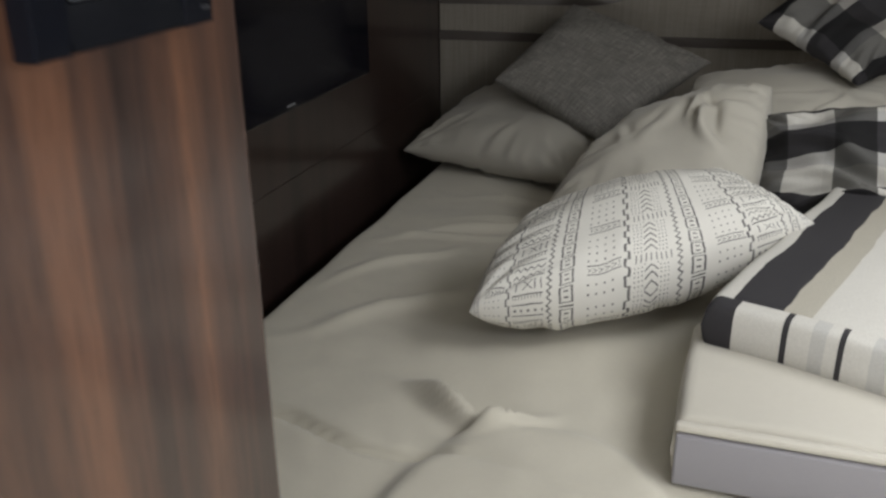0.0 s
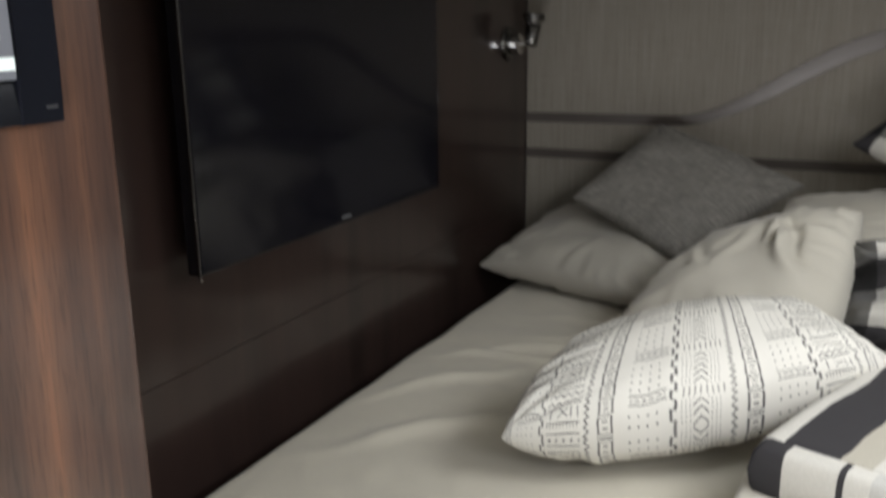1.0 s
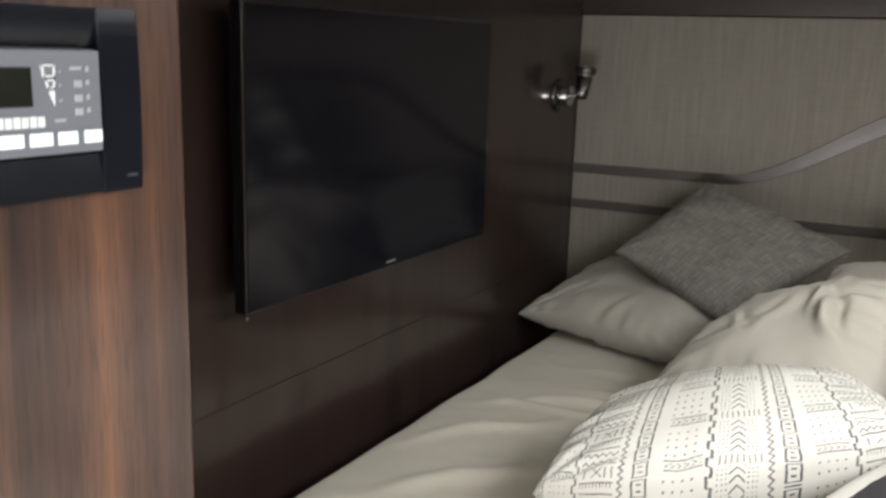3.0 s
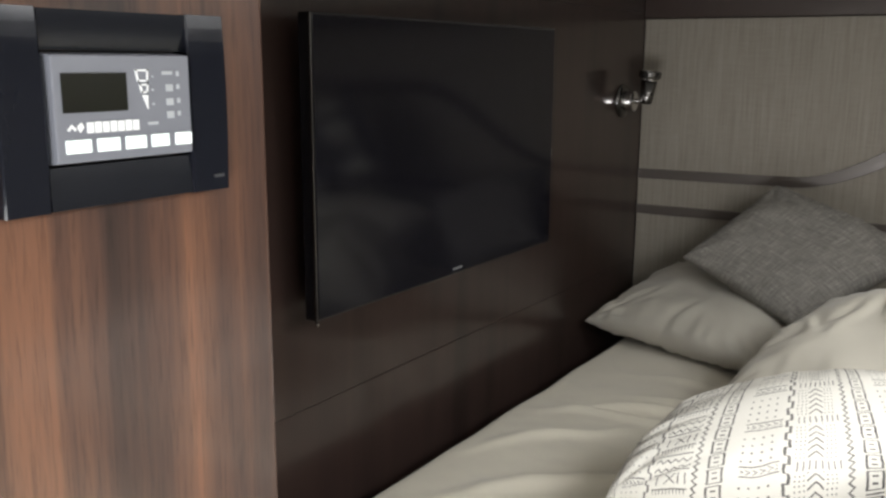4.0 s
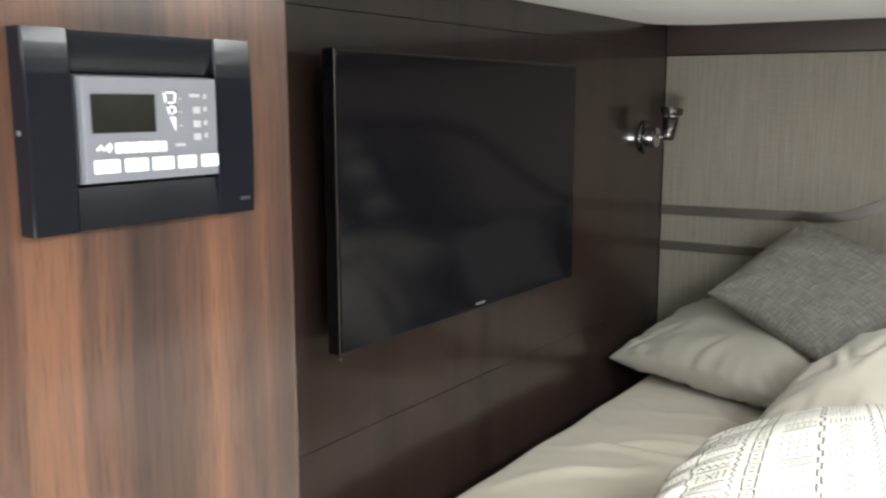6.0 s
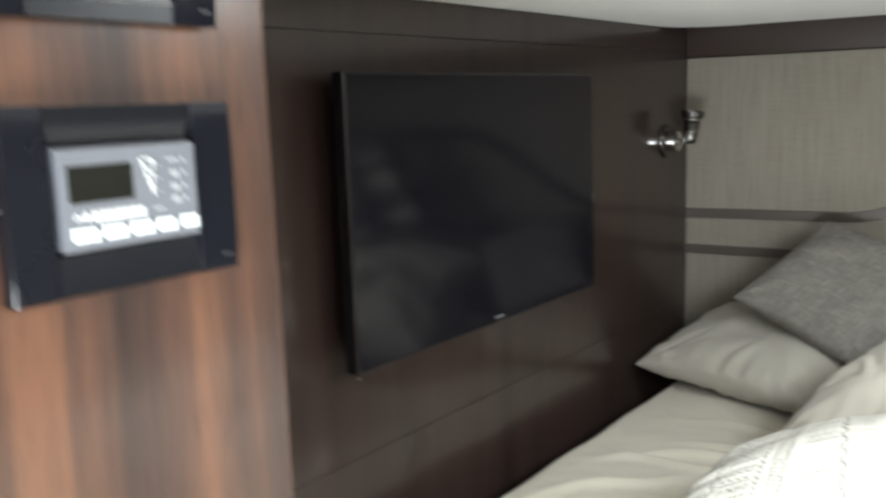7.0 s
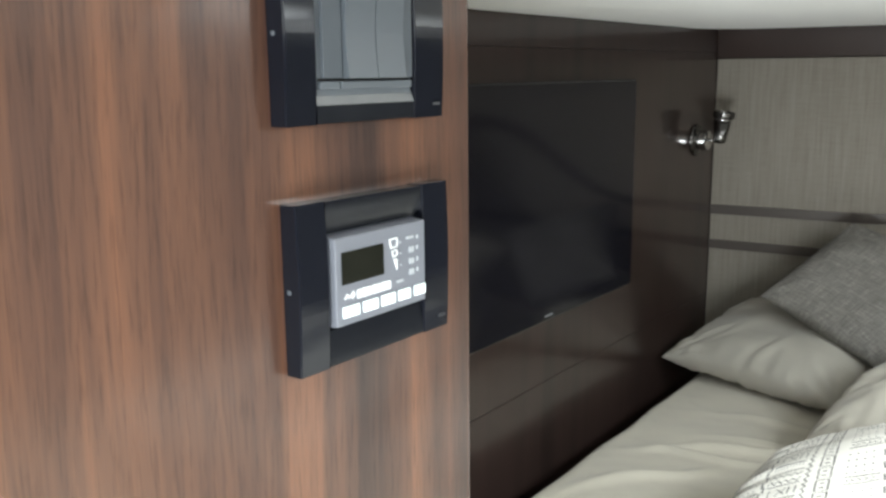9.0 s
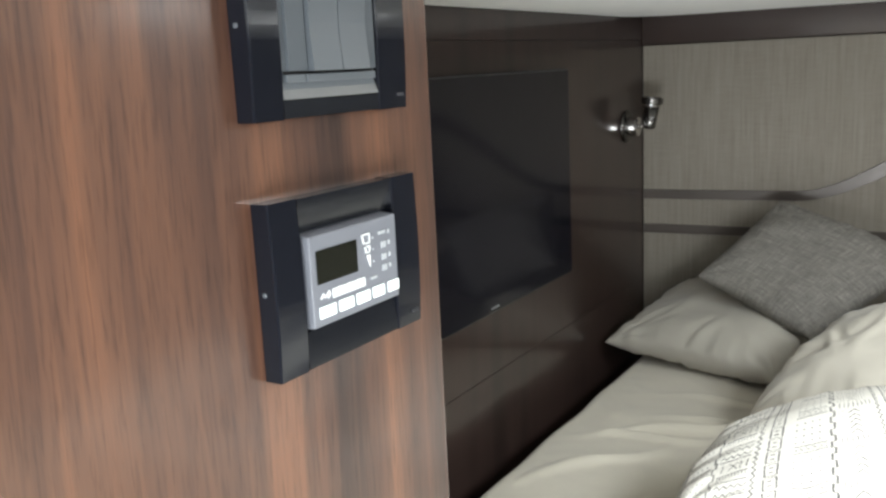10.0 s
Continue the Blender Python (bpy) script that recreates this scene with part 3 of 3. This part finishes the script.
# ---- television ----
tv = empty("television", (0.0, -0.949, 0.925), "black flat television on a wall mount, switched off", "television")
part("back_housing", box(0.004, 0.036, -1.262, -0.636, 0.955, 1.31, 0.006), TV_BLACK, tv)
part("bezel", box(0.036, 0.058, -1.294, -0.604, 0.925, 1.341, 0.003), TV_BLACK, tv)
part("screen", box(0.0583, 0.0600, -1.2905, -0.6075, 0.9290, 1.3375, 0.0005, 1), SCREEN, tv, "dark glossy screen")
part("edge_strip", box(0.0565, 0.0612, -1.2965, -1.2945, 0.923, 1.339, 0.0005, 1), DARK_CHROME, tv, "thin bright edge strip")
# chrome block added for the glint on the strip's lower corner
part("corner_glint", box(0.0562, 0.0616, -1.2972, -1.2925, 0.9195, 0.9235, 0.0006, 1), CHROME, tv, "corner glint modelled as a chrome block")
part("maker_mark", box(0.0596, 0.0606, -0.956, -0.928, 0.934, 0.9380), GREY_PRINT, tv, "pale maker's mark")
part("sensor", box(0.050, 0.0570, -0.6035, -0.6005, 1.095, 1.113, 0.0006, 1), FAINT, tv, "small side button")


# ---- reading lamp ----
lamp = empty("reading_lamp", (0.0, -0.125, 1.187), "chrome swivel reading lamp on the dark wood wall", "lamp")
LY, LZ = -0.125, 1.187
part("wall_plate", turned([(0.040, 0.0), (0.040, 0.003), (0.036, 0.007), (0.024, 0.011)], pose(0.0005, LY, LZ, 0, 90, 0)), DARK_CHROME, lamp, "dark chrome wall plate", smooth=True)
part("barrel", turned([(0.020, 0.010), (0.0235, 0.012), (0.0240, 0.016), (0.0240, 0.030), (0.0235, 0.033), (0.019, 0.035), (0.008, 0.036)], pose(0, LY, LZ, 0, 90, 0)), CHROME, lamp)
part("arm", turned([(0.0055, 0.0), (0.0055, 0.026)], pose(0.034, LY, LZ, 0, 90, 0), 16), CHROME, lamp, smooth=True)
HEAD = Matrix.Translation((0.060, LY, LZ - 0.006)) @ Matrix.Rotation(radians(7), 4, "Y")
head = part("lamp_head", turned([(0.006, 0.0), (0.0135, 0.002), (0.0150, 0.008), (0.0195, 0.060)], HEAD), DARK_CHROME, lamp, "dark chrome cone", smooth=True)
part("rim", turned([(0.0195, 0.0605), (0.0250, 0.062), (0.0260, 0.066), (0.0260, 0.075), (0.0245, 0.077), (0.0215, 0.077), (0.020, 0.068)], HEAD), DARK_CHROME, head, "chrome rim")
part("collar", turned([(0.0205, 0.056), (0.0212, 0.057), (0.0212, 0.060), (0.0205, 0.0605)], HEAD), CHROME, head, "bright chrome ring")


# ---- control plates on the walnut bulkhead ----
PX = 0.513


def plate_frame(parent, y0, y1, z0, z1, hole, d=0.0112, bowed=0.0013, lip=None):
    """A gloss frame: two upright bars, bowed a little, and sloping top and bottom bands round a hole (y0, y1, z0, z1)."""
    hy0, hy1, hz0, hz1 = hole
    for name, a, b in (("left_bar", y0, hy0 - 0.001), ("right_bar", hy1 + 0.001, y1)):
        bm = bmesh.new()
        n = 14
        rings = []
        for i in range(n + 1):
            t = i / n
            z = z0 + (z1 - z0) * t
            x = PX + d - bowed * (2 * t - 1) ** 2
            rings.append([bm.verts.new(p) for p in ((PX + 0.0003, a, z), (x - 0.0008, a, z), (x, a + 0.0008, z), (x, b - 0.0012, z), (x - 0.001, b, z), (PX + 0.0003, b, z))])
        for r, s in zip(rings, rings[1:]):
            for k in range(6):
                bm.faces.new((r[k], r[(k + 1) % 6], s[(k + 1) % 6], s[k]))
        bm.faces.new(rings[0]), bm.faces.new(rings[-1])
        bmesh.ops.bevel(bm, geom=[e for e in bm.edges if abs(e.verts[0].co.z - e.verts[1].co.z) < 1e-6 and e.verts[0].co.z in (z0, z1)], offset=0.0008, segments=1, affect="EDGES")
        part(name, bm, BLACK_GLOSS, parent)
    split = hz0 - 0.0085 if lip else hz0 - 0.0006
    bands = [("top_band", hz1 + 0.0006, z1 - 0.0004), ("bottom_band", z0 + 0.0004, split)]
    for name, za, zb in bands + [("lip", split + 0.0004, hz0 - 0.0006)] * bool(lip):
        bm = bmesh.new()
        n = 10
        rings = []
        top = name == "top_band"
        for i in range(n + 1):
            t = i / n
            z = za + (zb - za) * t
            s = t if top else 1 - t
            if name == "lip":
                x = PX + 0.0070 + 0.0032 * s
            else:
                x = PX + d - bowed - 0.0003 - (0.0030 if top else 0.0012) * (1 - s) ** 1.6 if lip is None or top else PX + d - bowed - 0.0003
            rings.append([bm.verts.new(p) for p in ((PX + 0.0003, hy0 - 0.001, z), (x, hy0 - 0.001, z), (x, hy1 + 0.001, z), (PX + 0.0003, hy1 + 0.001, z))])
        for r, q in zip(rings, rings[1:]):
            for k in range(4):
                bm.faces.new((r[k], r[(k + 1) % 4], q[(k + 1) % 4], q[k]))
        bm.faces.new(rings[0]), bm.faces.new(rings[-1])
        part(name, bm, lip if name == "lip" else BLACK_SATIN, parent, "light grey sloping lip" if name == "lip" else "")
    part("maker_mark", box(PX + d - bowed, PX + d - bowed + 0.0012, y1 - 0.0105, y1 - 0.0045, z0 + 0.0062, z0 + 0.0078), FAINT_MARK, parent, "tiny faint maker's mark")
    part("release_tab", box(PX + 0.003, PX + 0.0055, y0 - 0.0006, y0 + 0.001, (z0 + z1) / 2 - 0.0011, (z0 + z1) / 2 + 0.0011, 0.0004, 1), SWITCH, parent, "tiny grey release tab")


Y0, Y1 = -1.9865, -1.868
ctrl = empty("climate_control", (PX, -1.932, 1.217), "gloss black wall control with a grey keypad and blank display", "thermostat")
D = (-1.9648, -1.8925, 1.2345, 1.2815)
plate_frame(ctrl, Y0, Y1, 1.2155, 1.299, D)


def keypad_body():
    """A keypad proud of its plate, its flanks leaning in towards the face."""
    bm = box(PX + 0.0005, PX + 0.0130, D[0], D[1], D[2], D[3])
    cy, cz = (D[0] + D[1]) / 2, (D[2] + D[3]) / 2
    for v in bm.verts:
        if v.co.x > PX + 0.01:
            v.co.y += 0.0012 if v.co.y < cy else -0.0008
            v.co.z += 0.0013 if v.co.z < cz else -0.0013
    bmesh.ops.bevel(bm, geom=bm.edges[:], offset=0.0007, segments=2, profile=0.5, affect="EDGES")
    return bm


pad = part("keypad", keypad_body(), ALU, ctrl, "grey satin keypad")
FX = PX + 0.0131
FACE = (D[0] - 0.0050, D[1] - 0.0006, D[2] + 0.0010, D[3] - 0.0010)


def on_pad(name, u0, u1, v0, v1, mat, label="", h=0.0004, bevel=0.0):
    ya, yb = FACE[0] + (FACE[1] - FACE[0]) * u0, FACE[0] + (FACE[1] - FACE[0]) * u1
    za, zb = FACE[3] - (FACE[3] - FACE[2]) * v1, FACE[3] - (FACE[3] - FACE[2]) * v0
    return part(name, box(FX - 0.0002, FX + h, ya, yb, za, zb, bevel, 2), mat, pad, label)


on_pad("display", 0.13, 0.54, 0.17, 0.53, LCD, "dark unlit display")
for u0, u1 in ((0.13, 0.285), (0.325, 0.47), (0.51, 0.65), (0.69, 0.815), (0.865, 0.985)):
    on_pad("button", u0, u1, 0.780, 0.905, LIT, "backlit white button", 0.0009, 0.0003)


def pad_outline(pts, mat, name, label):
    q = [(FACE[0] + (FACE[1] - FACE[0]) * u, FACE[3] - (FACE[3] - FACE[2]) * v) for u, v in pts]
    bm = prism(q, 0.0, 0.0004, Matrix(((0, 0, 1, FX - 0.0001), (1, 0, 0, 0), (0, 1, 0, 0), (0, 0, 0, 1))))
    part(name, bm, mat, pad, label)


# fan-speed wedge: two hollow steps and a solid tip
for a, b, x0, x1, w0, w1 in ((0.14, 0.26, 0.60, 0.695, 0.615, 0.69), (0.28, 0.37, 0.625, 0.692, 0.638, 0.686)):
    pad_outline([(x0, a), (x1, a), (x1, a + 0.018), (x0 + 0.004, a + 0.018)], PRINT, "fan_mark", "white printed fan wedge")
    pad_outline([(w0, b - 0.018), (w1, b - 0.018), (w1, b), (w0, b)], PRINT, "fan_mark", "white printed fan wedge")
    pad_outline([(x0, a), (x0 + 0.014, a), (w0 + 0.014, b), (w0, b)], PRINT, "fan_mark", "white printed fan wedge")
    pad_outline([(x1 - 0.012, a), (x1, a), (w1, b), (w1 - 0.012, b)], PRINT, "fan_mark", "white printed fan wedge")
pad_outline([(0.645, 0.39), (0.684, 0.39), (0.681, 0.53)], PRINT, "fan_mark", "white printed fan wedge")
# maker's mark as plain shapes
pad_outline([(0.145, 0.685), (0.175, 0.635), (0.205, 0.685), (0.192, 0.70), (0.175, 0.665), (0.158, 0.70)], PRINT, "maker_mark", "white maker's mark")
pad_outline([(0.205, 0.66), (0.235, 0.62), (0.25, 0.67), (0.225, 0.715)], PRINT, "maker_mark", "white maker's mark")
for k in range(7):
    on_pad("maker_bar", 0.268 + 0.050 * k, 0.308 + 0.050 * k, 0.625 - 0.004 * (k % 2), 0.725, PRINT, "white maker's mark")
for r, v in enumerate((0.16, 0.29, 0.43, 0.56)):
    on_pad("symbol", 0.815 if r else 0.79, 0.865, v, v + (0.07 if r else 0.035), FAINT, "faint printed symbol")
    on_pad("symbol", 0.895, 0.915, v, v + 0.05, FAINT, "faint printed symbol")
for v in (0.20, 0.33, 0.47):
    on_pad("symbol", 0.715, 0.727, v, v + 0.02, FAINT, "faint printed symbol")
on_pad("symbol", 0.675, 0.745, 0.655, 0.685, FAINT, "faint printed symbol")

sw = empty("light_switch", (PX, -1.935, 1.335), "gloss black wall plate with two grey rockers", "light switch")
S = (-1.968, -1.898, 1.3520, 1.401)
plate_frame(sw, Y0 - 0.003, Y1 - 0.003, 1.335, 1.418, S, lip=LIP)
carrier = part("carrier", box(PX + 0.0005, PX + 0.0085, S[0], S[1], S[2] - 0.004, S[3] + 0.003, 0.0006, 1), SWITCH, sw, "grey switch carrier")
for a, b in ((S[0] + 0.0035, S[0] + 0.0165), (S[1] - 0.0085, S[1] - 0.0005)):
    for k in range(9):
        y = a + (b - a) * k / 9
        part("rib", box(PX + 0.008, PX + 0.0105, y, y + (b - a) / 15, S[2] + 0.0044, S[3] - 0.001), SWITCH, carrier, "ribbed grey filler")
part("ledge", box(PX + 0.0080, PX + 0.0112, S[0] + 0.0148, S[1] - 0.002, S[2] - 0.0008, S[2] + 0.0030, 0.0004, 1), SWITCH, carrier)
part("tab", box(PX + 0.0080, PX + 0.0108, S[0] + 0.0010, S[0] + 0.0142, S[2] - 0.0008, S[2] + 0.0030, 0.0004, 1), SWITCH, carrier)
# raised near-black strip that draws the shade above the ledge
part("shade_strip", box(PX + 0.0080, PX + 0.0090, S[0] + 0.0010, S[1] - 0.002, S[2] + 0.0030, S[2] + 0.0044), SEAM_SHADE, carrier, "dark strip painted for the shade above the ledge")
for y in (S[0] + 0.0175, S[0] + 0.0395):
    bm = bmesh.new()
    n = 8
    rings = []
    for i in range(n + 1):
        t = i / n
        z = S[2] + 0.0042 + (S[3] - S[2] - 0.0052) * t
        x = PX + 0.0120 + 0.0016 * abs(2 * t - 1) ** 1.5
        rings.append([bm.verts.new(p) for p in ((PX + 0.006, y, z), (x, y, z), (x, y + 0.0213, z), (PX + 0.006, y + 0.0213, z))])
    for r, q in zip(rings, rings[1:]):
        for k in range(4):
            bm.faces.new((r[k], r[(k + 1) % 4], q[(k + 1) % 4], q[k]))
    bm.faces.new(rings[0]), bm.faces.new(rings[-1])
    part("rocker", bm, SWITCH, sw, "grey rocker")
